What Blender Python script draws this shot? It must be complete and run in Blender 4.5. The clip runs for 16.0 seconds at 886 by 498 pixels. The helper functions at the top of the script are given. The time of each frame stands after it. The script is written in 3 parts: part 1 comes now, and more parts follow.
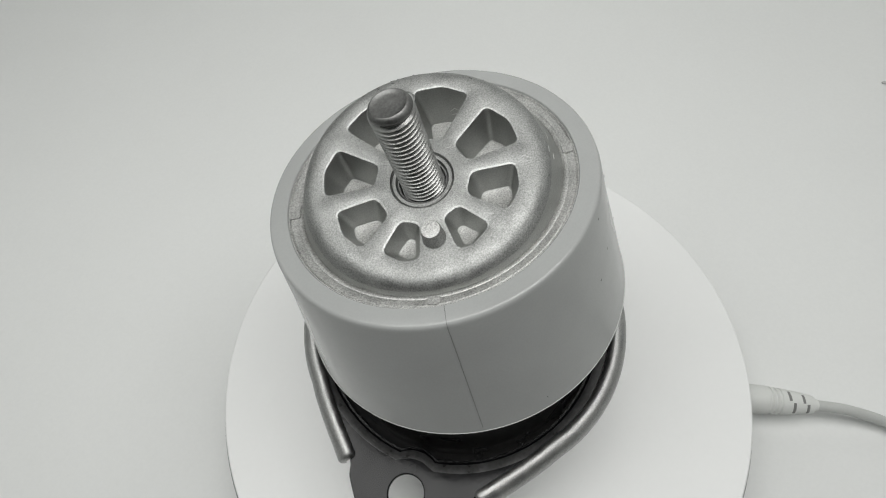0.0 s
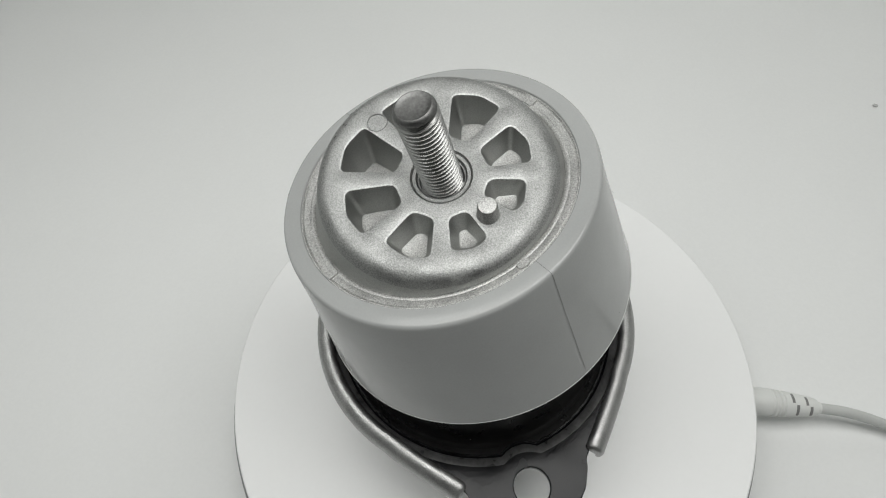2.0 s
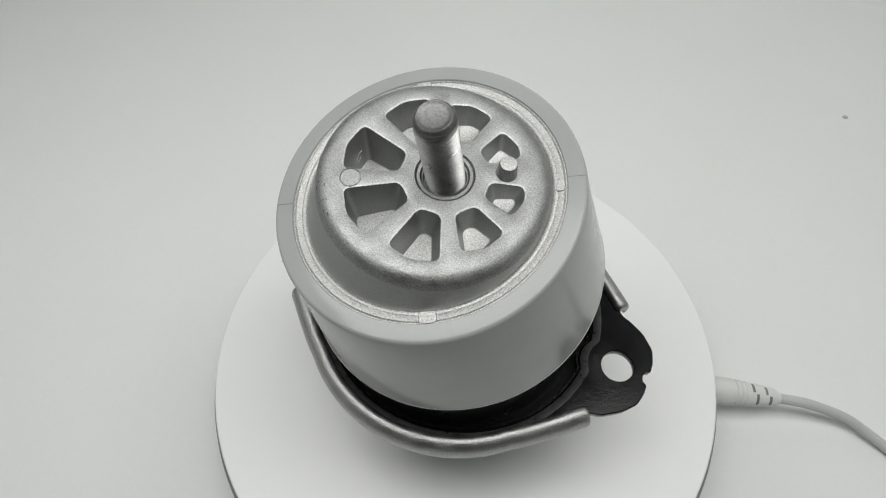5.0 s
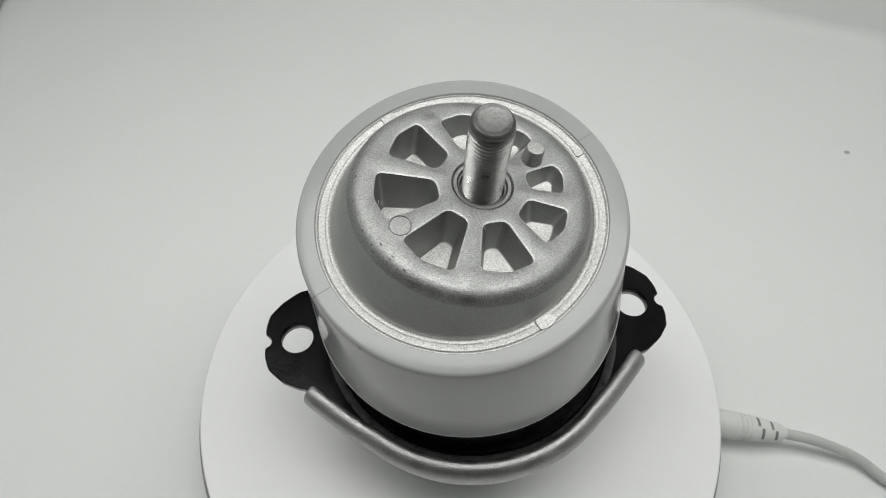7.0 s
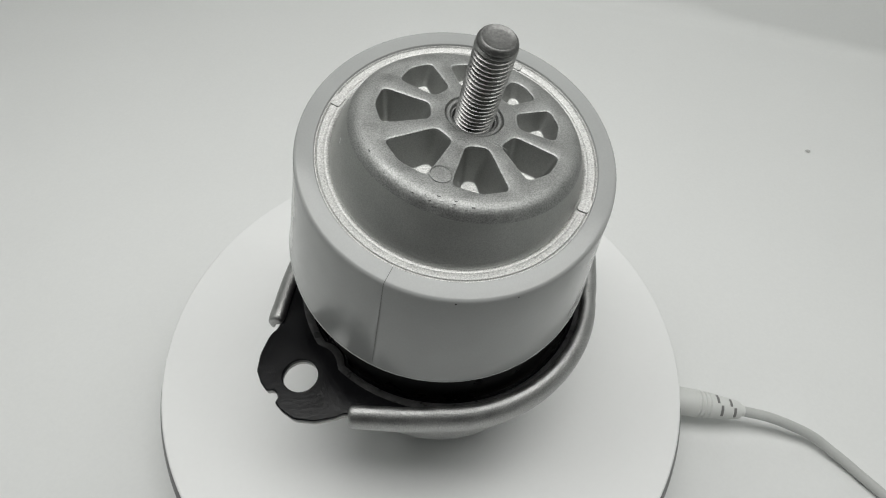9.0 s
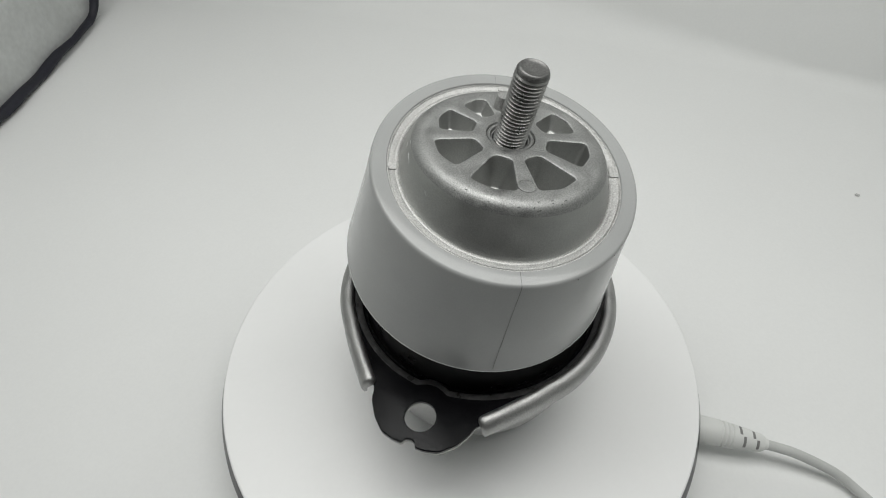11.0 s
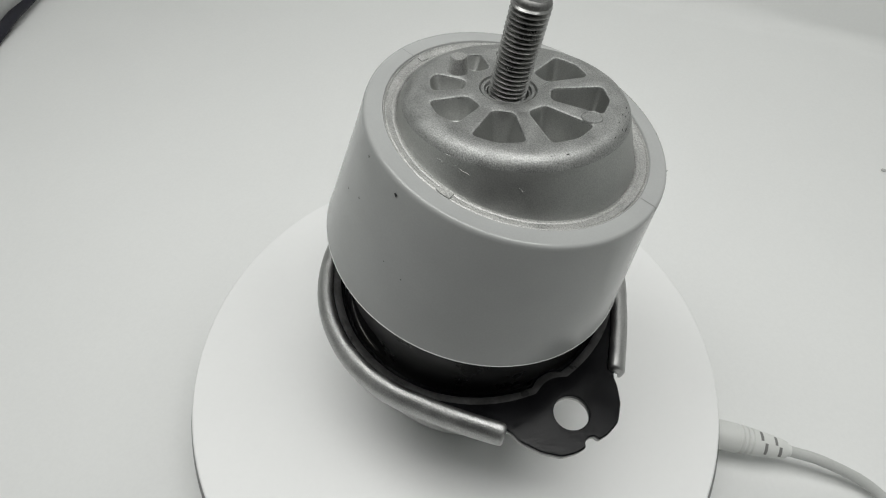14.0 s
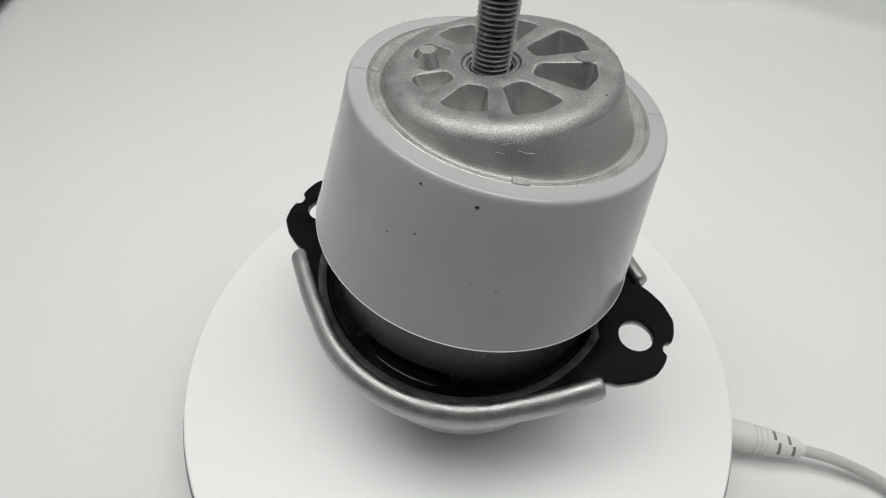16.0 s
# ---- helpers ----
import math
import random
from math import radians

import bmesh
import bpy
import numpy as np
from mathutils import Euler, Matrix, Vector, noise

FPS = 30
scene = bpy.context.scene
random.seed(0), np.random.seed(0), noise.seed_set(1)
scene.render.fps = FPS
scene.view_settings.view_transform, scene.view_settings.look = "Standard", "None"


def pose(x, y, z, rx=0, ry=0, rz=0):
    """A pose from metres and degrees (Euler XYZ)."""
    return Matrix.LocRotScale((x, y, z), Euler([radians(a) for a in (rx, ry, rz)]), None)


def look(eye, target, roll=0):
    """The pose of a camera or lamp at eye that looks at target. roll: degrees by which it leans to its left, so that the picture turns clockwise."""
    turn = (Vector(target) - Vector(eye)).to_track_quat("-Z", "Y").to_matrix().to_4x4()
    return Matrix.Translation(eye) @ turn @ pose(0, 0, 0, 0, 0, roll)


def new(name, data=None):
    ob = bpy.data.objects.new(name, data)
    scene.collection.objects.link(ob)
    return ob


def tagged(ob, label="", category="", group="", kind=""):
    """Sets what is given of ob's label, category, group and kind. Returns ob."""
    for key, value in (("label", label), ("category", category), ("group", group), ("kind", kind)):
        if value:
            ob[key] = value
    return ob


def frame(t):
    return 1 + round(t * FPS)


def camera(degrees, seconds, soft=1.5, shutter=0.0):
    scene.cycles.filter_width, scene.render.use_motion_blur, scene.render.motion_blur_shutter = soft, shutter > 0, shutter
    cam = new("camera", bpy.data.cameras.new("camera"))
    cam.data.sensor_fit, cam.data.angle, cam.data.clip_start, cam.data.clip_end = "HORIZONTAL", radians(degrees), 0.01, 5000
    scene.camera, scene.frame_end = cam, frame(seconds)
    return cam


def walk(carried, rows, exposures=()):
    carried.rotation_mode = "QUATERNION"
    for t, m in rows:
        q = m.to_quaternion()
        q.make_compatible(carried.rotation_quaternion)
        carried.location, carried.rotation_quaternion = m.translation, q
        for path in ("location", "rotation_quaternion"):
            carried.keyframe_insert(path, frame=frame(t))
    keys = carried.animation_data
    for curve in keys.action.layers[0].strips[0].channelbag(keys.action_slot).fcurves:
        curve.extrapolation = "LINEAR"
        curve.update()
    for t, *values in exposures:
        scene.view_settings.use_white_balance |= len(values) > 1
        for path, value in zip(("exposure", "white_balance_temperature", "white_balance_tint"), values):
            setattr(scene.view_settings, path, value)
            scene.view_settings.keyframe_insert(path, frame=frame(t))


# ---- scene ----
cam = camera(74.50, 16.0, soft=1.1)
PATH = [
    (0, look((0.0012, -0.0882, 0.3018), (-0.0178, 0.0270, 0.0807), -6.56)),
    (0.5, look((0.0015, -0.0939, 0.3026), (-0.0183, 0.0258, 0.0860), -6.75)),
    (1, look((-0.0040, -0.0919, 0.2850), (-0.0243, 0.0339, 0.0699), -6.44)),
    (1.5, look((-0.0063, -0.1036, 0.2901), (-0.0267, 0.0245, 0.0764), -5.68)),
    (2, look((-0.0025, -0.1120, 0.2991), (-0.0218, 0.0181, 0.0865), -5.09)),
    (2.5, look((0.0046, -0.1256, 0.3153), (-0.0162, 0.0032, 0.1020), -5.51)),
    (3, look((0.0062, -0.1257, 0.3140), (-0.0154, 0.0031, 0.1008), -5.48)),
    (5.3, look((0.0068, -0.1300, 0.3022), (-0.0091, 0.0068, 0.0936), -1.44)),
    (5.5, look((0.0055, -0.1297, 0.3024), (-0.0104, 0.0097, 0.0955), -0.92)),
    (6, look((0.0017, -0.1280, 0.2943), (-0.0137, 0.0180, 0.0920), -0.28)),
    (6.5, look((0.0035, -0.1286, 0.2939), (-0.0129, 0.0176, 0.0917), -0.27)),
    (7, look((0.0062, -0.1322, 0.2928), (-0.0103, 0.0138, 0.0905), -0.13)),
    (7.5, look((0.0037, -0.1142, 0.2668), (-0.0087, 0.0329, 0.0651), 1.16)),
    (8, look((0.0061, -0.1239, 0.2623), (-0.0007, 0.0226, 0.0598), 3.54)),
    (8.2, look((0.0091, -0.1290, 0.2658), (0.0028, 0.0170, 0.0630), 3.90)),
    (10.3, look((0.0200, -0.1800, 0.3010), (-0.0030, -0.0170, 0.1125), 1.20)),
    (10.5, look((0.0238, -0.1813, 0.3031), (-0.0041, -0.0202, 0.1140), 0.68)),
    (11, look((0.0303, -0.1730, 0.3026), (-0.0054, -0.0147, 0.1126), -0.98)),
    (11.5, look((0.0255, -0.1648, 0.2933), (-0.0097, -0.0071, 0.1025), -1.27)),
    (12, look((0.0197, -0.1570, 0.2862), (-0.0152, -0.0040, 0.0916), -1.33)),
    (12.5, look((0.0202, -0.1517, 0.2843), (-0.0128, -0.0007, 0.0878), -0.78)),
    (13, look((0.0226, -0.1459, 0.2841), (-0.0102, 0.0024, 0.0855), -0.69)),
    (13.5, look((0.0228, -0.1432, 0.2841), (-0.0092, 0.0052, 0.0854), -0.71)),
    (14, look((0.0237, -0.1389, 0.2837), (-0.0072, 0.0079, 0.0837), -0.55)),
    (14.5, look((0.0178, -0.1374, 0.2779), (-0.0113, 0.0100, 0.0781), -0.45)),
    (15, look((0.0172, -0.1348, 0.2772), (-0.0110, 0.0114, 0.0764), -0.21)),
    (15.5, look((0.0159, -0.1330, 0.2752), (-0.0118, 0.0123, 0.0736), -0.07)),
    (16, look((0.0171, -0.1302, 0.2751), (-0.0098, 0.0147, 0.0731), -0.13)),
]
walk(cam, PATH, exposures=[(0, -0.045), (0.5, -0.075), (1, -0.05), (2.5, -0.05), (5, -0.05), (8, -0.065), (10.4, 0.06), (11, 0.02), (11.5, -0.03), (12.1, 0.05), (13, -0.02), (13.5, 0.02), (15, 0.05), (15.5, 0.1), (16, 0.155)])

# ---- light: a closed photo tent with an LED panel in its roof ----
world = bpy.data.worlds.new("room")
scene.world = world
world.use_nodes = True
world.node_tree.nodes["Background"].inputs[0].default_value = (0.82, 0.83, 0.82, 1)
world.node_tree.nodes["Background"].inputs[1].default_value = 0.04
FLOOR = -0.047


def area_lamp(name, m, sx, sy, watts, color):
    data = bpy.data.lights.new(name, "AREA")
    data.shape, data.size, data.size_y, data.energy, data.color = "RECTANGLE", sx, sy, watts, color
    ob = new(name, data)
    ob.matrix_world = m
    return ob


area_lamp("led_panel_lamp", look((0.0, 0.0, 0.735), (0.0, -0.01, 0.0)), 0.86, 0.34, 4.53, (0.992, 0.994, 0.972))


# ---- materials ----
def material(name, color, rough=0.5, metal=0.0, grain=0.0, grain_size=0.001, bump=0.0, bump_size=0.001,
             stain=0.0, stain_size=0.02, rough_var=0.0, coat=0.0, spec=0.5):
    """A principled material with two scales of colour variation, roughness variation and fine relief (sizes in metres)."""
    m = bpy.data.materials.new(name)
    m.use_nodes = True
    n, l = m.node_tree.nodes, m.node_tree.links
    b = n["Principled BSDF"]
    b.inputs["Metallic"].default_value = metal
    b.inputs["Specular IOR Level"].default_value = spec
    b.inputs["Coat Weight"].default_value = coat
    b.inputs["Coat Roughness"].default_value = 0.12
    tc = n.new("ShaderNodeTexCoord")

    def noise_at(size, detail=3.0):
        t = n.new("ShaderNodeTexNoise")
        t.inputs["Scale"].default_value = 1.0 / size
        t.inputs["Detail"].default_value = detail
        l.new(tc.outputs["Object"], t.inputs["Vector"])
        return t

    def ranged(t, lo, hi, out="Fac"):
        r = n.new("ShaderNodeMapRange")
        r.inputs[1].default_value, r.inputs[2].default_value = 0.3, 0.7
        r.inputs[3].default_value, r.inputs[4].default_value = lo, hi
        l.new(t.outputs[out], r.inputs[0])
        return r

    big, small = noise_at(stain_size), noise_at(grain_size, 2.0)
    f1 = ranged(big, 1 - stain, 1 + stain)
    f2 = ranged(small, 1 - grain, 1 + grain)
    mul = n.new("ShaderNodeMath")
    mul.operation = "MULTIPLY"
    l.new(f1.outputs[0], mul.inputs[0])
    l.new(f2.outputs[0], mul.inputs[1])
    scale = n.new("ShaderNodeVectorMath")
    scale.operation = "SCALE"
    scale.inputs[0].default_value = color
    l.new(mul.outputs[0], scale.inputs["Scale"])
    l.new(scale.outputs[0], b.inputs["Base Color"])
    rr = ranged(big, max(rough - rough_var, 0.02), rough + rough_var)
    l.new(rr.outputs[0], b.inputs["Roughness"])
    if bump:
        t = noise_at(bump_size, 4.0)
        bp = n.new("ShaderNodeBump")
        bp.inputs["Strength"].default_value = 1.0
        bp.inputs["Distance"].default_value = bump
        l.new(t.outputs["Fac"], bp.inputs["Height"])
        l.new(bp.outputs[0], b.inputs["Normal"])
    return m


CAST = material("cast_aluminium", (0.350, 0.354, 0.347), 0.55, 1.0, 0.26, 0.00042, 0.00012, 0.00045, 0.09, 0.006, 0.11)
CAST_FLANK = material("smooth_cast_flank", (0.41, 0.415, 0.404), 0.49, 1.0, 0.12, 0.0004, 0.00005, 0.0005, 0.06, 0.010, 0.04)
CAST_EDGE = material("polished_cast_edge", (0.42, 0.424, 0.417), 0.50, 1.0, 0.26, 0.0005, 0.00012, 0.0005, 0.15, 0.003, 0.08)
CAST_RING = material("worn_ring_and_lit_floor", (0.47, 0.47, 0.46), 0.55, 1.0, 0.30, 0.00045, 0.00014, 0.00045, 0.10, 0.006, 0.08)
SLEEVE = material("grey_sleeve", (0.343, 0.350, 0.346), 0.17, 0.0, 0.02, 0.0006, 0.00002, 0.0040, 0.045, 0.03, 0.06, spec=0.40)
ZINC = material("zinc_steel", (0.34, 0.34, 0.333), 0.34, 1.0, 0.12, 0.0008, 0.00004, 0.0012, 0.10, 0.006, 0.08)
ROLLED = material("rolled_edge_metal", (0.40, 0.40, 0.395), 0.42, 0.95, 0.24, 0.00045, 0.00016, 0.0005, 0.10, 0.006, 0.10)
STUD_END = material("dull_stud_end", (0.19, 0.19, 0.186), 0.50, 1.0, 0.16, 0.0007, 0.00003, 0.0008, 0.12, 0.003, 0.06)
BLACK = material("black_paint", (0.0045, 0.0045, 0.0053), 0.22, 0.0, 0.10, 0.0015, 0.00006, 0.0016, 0.12, 0.012, 0.06, spec=0.22)
# deeper black that paints the shade inside the recess and the well
RECESS_SHADE = material("recess_shade_black", (0.005, 0.005, 0.005), 0.7, spec=0.05)
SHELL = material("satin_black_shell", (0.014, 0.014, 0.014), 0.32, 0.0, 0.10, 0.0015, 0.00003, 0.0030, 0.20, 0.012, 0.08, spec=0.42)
RUBBER = material("black_rubber", (0.010, 0.010, 0.010), 0.55, 0.0, 0.1, 0.001, 0.00003, 0.001, 0.2, 0.01, 0.1)
DISC = material("white_platter", (0.84, 0.845, 0.84), 0.42, 0.0, 0.005, 0.002, 0.0, 0.001, 0.012, 0.06, 0.05)
DARK = material("dark_plastic", (0.008, 0.008, 0.013), 0.30, 0.0, 0.05, 0.001, 0.0, 0.001, 0.1, 0.02, 0.05, spec=0.2)
CASE = material("white_plastic_case", (0.74, 0.75, 0.73), 0.45, 0.0, 0.01, 0.001, 0.0, 0.001, 0.02, 0.05, 0.05)
# cable white greyed down, the lead's shaded underside put into its colour
LEAD = material("shaded_grey_lead", (0.52, 0.53, 0.515), 0.45, 0.0, 0.02, 0.001, 0.0, 0.001, 0.04, 0.02, 0.05)
CABLE = material("white_cable", (0.69, 0.70, 0.68), 0.50, 0.0, 0.01, 0.001, 0.0, 0.001, 0.03, 0.02, 0.05)
SLOT = material("slot_shade", (0.20, 0.20, 0.195), 0.6)
SWEEP = material("white_backdrop", (0.80, 0.808, 0.80), 0.75, 0.0, 0.01, 0.002, 0.00002, 0.002, 0.015, 0.20, 0.05)
# roof kept darker than the walls so the metal reflects less from above
CEILING = material("unseen_roof_darkened", (0.28, 0.284, 0.28), 0.6, 0.0, 0.06, 0.006, 0.0, 0.012, 0.08, 0.05, 0.1)
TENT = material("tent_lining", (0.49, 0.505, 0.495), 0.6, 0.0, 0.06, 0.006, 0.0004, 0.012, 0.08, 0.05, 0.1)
PIPING = material("black_piping", (0.009, 0.009, 0.017), 0.6, 0.0, 0.2, 0.002, 0.0003, 0.003, 0.2, 0.02, 0.1)
FLASH = material("pale_scratch_and_lit_edge", (0.55, 0.56, 0.55), 0.5)
EDGE = material("bare_steel_and_glint", (0.42, 0.42, 0.41), 0.5, 0.6, 0.1, 0.0008, 0.00003, 0.001, 0.1, 0.01, 0.05)
CRUMB = material("grey_crumb", (0.48, 0.48, 0.47), 0.7)
MARK = material("speck", (0.03, 0.03, 0.03), 0.7)
GROOVE = material("seam_line", (0.11, 0.11, 0.11), 0.45)
# black paint lightened to carry the highlight along the well's lip
LIP_GLEAM = material("lip_gleam_black", (0.045, 0.045, 0.045), 0.34, 0.0, 0.25, 0.0012, 0.00005, 0.001, 0.35, 0.006, 0.1)
PIT = material("casting_pit", (0.07, 0.07, 0.068), 0.6, 0.5)


# ---- mesh helpers ----
def part(name, bm, mat, parent=None, label="", smooth=True, angle=35):
    """Links a bmesh as one mesh object under a thing or under a part."""
    bmesh.ops.remove_doubles(bm, verts=bm.verts, dist=1e-7)
    bmesh.ops.recalc_face_normals(bm, faces=bm.faces)
    me = bpy.data.meshes.new(name)
    if smooth:
        for f in bm.faces:
            f.smooth = True
        for e in bm.edges:
            if len(e.link_faces) == 2 and e.calc_face_angle(0) > radians(angle):
                e.smooth = False
    bm.to_mesh(me)
    bm.free()
    me.materials.append(mat)
    ob = new(name, me)
    ob.parent = parent
    if label:
        tagged(ob, label)
    return ob


def skin(bm, rings, closed=True, wrap=False):
    """Joins rings of points (equal counts) with quads."""
    vs = [[bm.verts.new(p) for p in r] for r in rings]
    n = len(vs[0])
    pairs = list(zip(vs, vs[1:])) + ([(vs[-1], vs[0])] if wrap else [])
    for a, b in pairs:
        for i in range(n if closed else n - 1):
            j = (i + 1) % n
            bm.faces.new((a[i], a[j], b[j], b[i]))
    return vs


def lathe(bm, profile, segs=96, m=None, wrap=False):
    """Turns (r, z) pairs round z, through the pose m."""
    m = m or Matrix()
    rings = []
    for r, z in profile:
        r = max(r, 1e-5)
        rings.append([m @ Vector((r * math.cos(2 * math.pi * i / segs), r * math.sin(2 * math.pi * i / segs), z)) for i in range(segs)])
    return skin(bm, rings, wrap=wrap)


def cap(bm, ring):
    bm.faces.new(ring)


def tube(bm, path, r, segs=16, ends=True, flat=1.0):
    """A round bar along a path of points; r may be a list."""
    path = [Vector(p) for p in path]
    rs = r if isinstance(r, (list, tuple)) else [r] * len(path)
    rings = []
    side = None
    for i, p in enumerate(path):
        d = (path[min(i + 1, len(path) - 1)] - path[max(i - 1, 0)]).normalized()
        if side is None:
            side = d.cross(Vector((0, 0, 1))).normalized()
        side = (side - d * side.dot(d)).normalized()
        up = side.cross(d)
        rings.append([p + (side * math.cos(a) + up * flat * math.sin(a)) * rs[i]
                      for a in (2 * math.pi * k / segs for k in range(segs))])
    vs = skin(bm, rings)
    if ends:
        cap(bm, vs[0])
        cap(bm, vs[-1])
    return vs


def fill(bm, loops):
    """Flat face between an outer loop and the holes in it (lists of bmesh vertices)."""
    edges = []
    for loop in loops:
        for a, b in zip(loop, loop[1:] + loop[:1]):
            edges.append(bm.edges.get((a, b)) or bm.edges.new((a, b)))
    bmesh.ops.triangle_fill(bm, use_beauty=True, use_dissolve=False, edges=edges)


def rounded(corners, r, n=5):
    """A closed 2D outline with rounded corners."""
    out = []
    k = len(corners)
    for i in range(k):
        p, a, b = Vector(corners[i]), Vector(corners[i - 1]), Vector(corners[(i + 1) % k])
        u, v = (a - p), (b - p)
        rr = min(r, u.length * 0.45, v.length * 0.45)
        s, e = p + u.normalized() * rr, p + v.normalized() * rr
        for j in range(n + 1):
            t = j / n
            out.append(s * (1 - t) ** 2 + p * 2 * t * (1 - t) + e * t * t)
    return out


# ---- the tent ----
def build_tent():
    # floor and back in one swept sheet, its back bowing forward towards the right
    bm = bmesh.new()
    rings = []
    for k in range(49):
        x = -0.60 + 1.20 * k / 48
        foot = 0.503 - (0.085 * x if x < 0 else 0.085 * x + 0.115 * x * min(x / 0.12, 1.0)) - 0.10 * max(x - 0.15, 0) ** 2 - 0.014 * min(max(x / 0.2, 0.0), 1.0)
        foot += 0.003 * math.sin(x * 11)
        # a soft sweep on one side that tightens into a crease on the other
        bend = 0.062 - 0.050 * min(max((x + 0.15) / 0.42, 0.0), 1.0)
        y0 = foot - bend
        prof = [(-0.62, FLOOR), (-0.3, FLOOR), (0.0, FLOOR), (0.2, FLOOR), (y0, FLOOR)]
        for i in range(1, 15):
            a = i / 14 * math.pi / 2
            prof.append((y0 + bend * math.sin(a), FLOOR + bend * (1 - math.cos(a))))
        prof += [(foot + 0.004, 0.2), (foot + 0.006, 0.4), (foot + 0.010, 0.76)]
        rings.append([Vector((x, y, z)) for y, z in prof])
    skin(bm, rings, closed=False)
    ob = part("backdrop", bm, SWEEP)
    tagged(ob, "seamless white backdrop sheet curving up behind the turntable", "backdrop", kind="structure")
    def west(y):
        """Line of the near side wall, which splays outwards towards the back."""
        return -0.493 - 0.12 * max(y - 0.22, 0.0)

    for name, x, y0, y1 in (("wall_west", None, -0.63, 0.400), ("wall_east", 0.606, -0.63, 0.57), ("wall_outer_west", -0.606, -0.63, 0.57)):
        bm = bmesh.new()
        rows = []
        n = 24
        for dx in (0.0, -0.006):
            for k in range(n + 1):
                y = y0 + (y1 - y0) * k / n
                wob = 0.003 * math.sin(y * 31) + 0.002 * math.sin(y * 77 + 1)
                z0, z1 = FLOOR - 0.002, 0.765
                row = []
                for h in range(9):
                    t = h / 8
                    row.append(Vector(((west(y) - 0.006 if x is None else x) + dx + wob * math.sin(math.pi * t), y, z0 + (z1 - z0) * t)))
                rows.append(row)
        skin(bm, rows[:n + 1], closed=False)
        skin(bm, rows[n + 1:], closed=False)
        tagged(part(name, bm, TENT), "pale grey fabric side wall of a photo tent", "wall", kind="structure")
    # black piping along the foot and the back edge of the west wall
    bm = bmesh.new()
    path = []
    for k in range(60):
        y = -0.62 + (0.366 + 0.62) * k / 59
        path.append(Vector((west(y) + 0.0015 * math.sin(y * 43), y, FLOOR + 0.008 + 0.0015 * math.sin(y * 37 + 2) + 0.001 * math.sin(y * 90))))
    for k in range(1, 11):
        a = k / 10 * math.pi / 2
        path.append(Vector((west(0.38), 0.366 + 0.034 * math.sin(a), FLOOR + 0.008 + 0.040 * (1 - math.cos(a)))))
    path += [Vector((west(0.38), 0.400 + 0.003 * math.sin(z * 40), z)) for z in (0.02, 0.08, 0.15, 0.3, 0.5, 0.755)]
    tube(bm, path, [0.0056 - 0.0010 * min(max((p.y - 0.22) / 0.1, 0.0), 1.0) + 0.0006 * math.sin(i * 0.9) * math.sin(i * 0.31) for i, p in enumerate(path)], 14, flat=0.9)
    tagged(part("trim", bm, PIPING), "black fabric piping along the edge of the tent wall", "trim", kind="structure")
    # unseen roof, added to close the tent and hold reflections down
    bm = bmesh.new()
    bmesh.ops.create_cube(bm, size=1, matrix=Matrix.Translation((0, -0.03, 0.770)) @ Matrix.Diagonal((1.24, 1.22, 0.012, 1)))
    tagged(part("ceiling", bm, CEILING), "unseen tent roof, darkened to dim its reflection in the metal", "ceiling", kind="structure")


def build_crumb():
    bm = bmesh.new()
    bmesh.ops.create_icosphere(bm, subdivisions=2, radius=0.0017, matrix=Matrix.Translation((0.296, 0.246, FLOOR + 0.0007)) @ Matrix.Diagonal((1.2, 0.9, 0.4, 1)))
    for v in bm.verts:
        v.co += Vector((noise.noise(v.co * 900), noise.noise(v.co * 900 + Vector((5, 0, 0))), 0)) * 0.0005
    tagged(part("crumb", bm, CRUMB), "tiny grey crumb lying on the white backdrop", "crumb")


build_crumb()
build_tent()


# ---- turntable ----
R_DISC = 0.1362


def build_turntable():
    table = tagged(new("turntable"), "round white motorised display turntable with a dark edge", "turntable")
    table.location = (0, 0, FLOOR)
    h = -FLOOR
    bm = bmesh.new()
    vs = lathe(bm, [(0.121, 0.0), (0.124, 0.003), (0.124, 0.030), (0.121, 0.034)], 96)
    cap(bm, vs[0])
    cap(bm, vs[-1])
    part("base", bm, CASE, table, "white plastic base")
    bm = bmesh.new()
    r = R_DISC
    vs = lathe(bm, [(r - 0.004, h - 0.0120), (r + 0.0027, h - 0.0118), (r + 0.0033, h - 0.0104), (r + 0.0027, h - 0.0078), (r + 0.0002, h - 0.0019)], 160)
    cap(bm, vs[0])
    cap(bm, vs[-1])
    rim = part("rim", bm, DARK, None, "dark plastic edge under the disc")
    bm = bmesh.new()
    vs = lathe(bm, [(r - 0.001, h - 0.0022), (r, h - 0.0018), (r, h - 0.0007), (r - 0.0007, h)], 160)
    cap(bm, vs[0])
    cap(bm, vs[-1])
    platter = part("platter", bm, DISC, table, "smooth white disc")
    rim.parent = platter
    bm = bmesh.new()
    tagged(part("socket", _socket(bm), CASE, table), "power socket in the side of the base")
    return table, platter


def _socket(bm):
    bmesh.ops.create_cube(bm, size=1, matrix=Matrix.Translation((0.121, -0.0015, 0.017)) @ Matrix.Diagonal((0.012, 0.022, 0.020, 1)))
    bmesh.ops.bevel(bm, geom=bm.edges[:], offset=0.001, segments=2, affect="EDGES")
    return bm


TABLE, PLATTER = build_turntable()


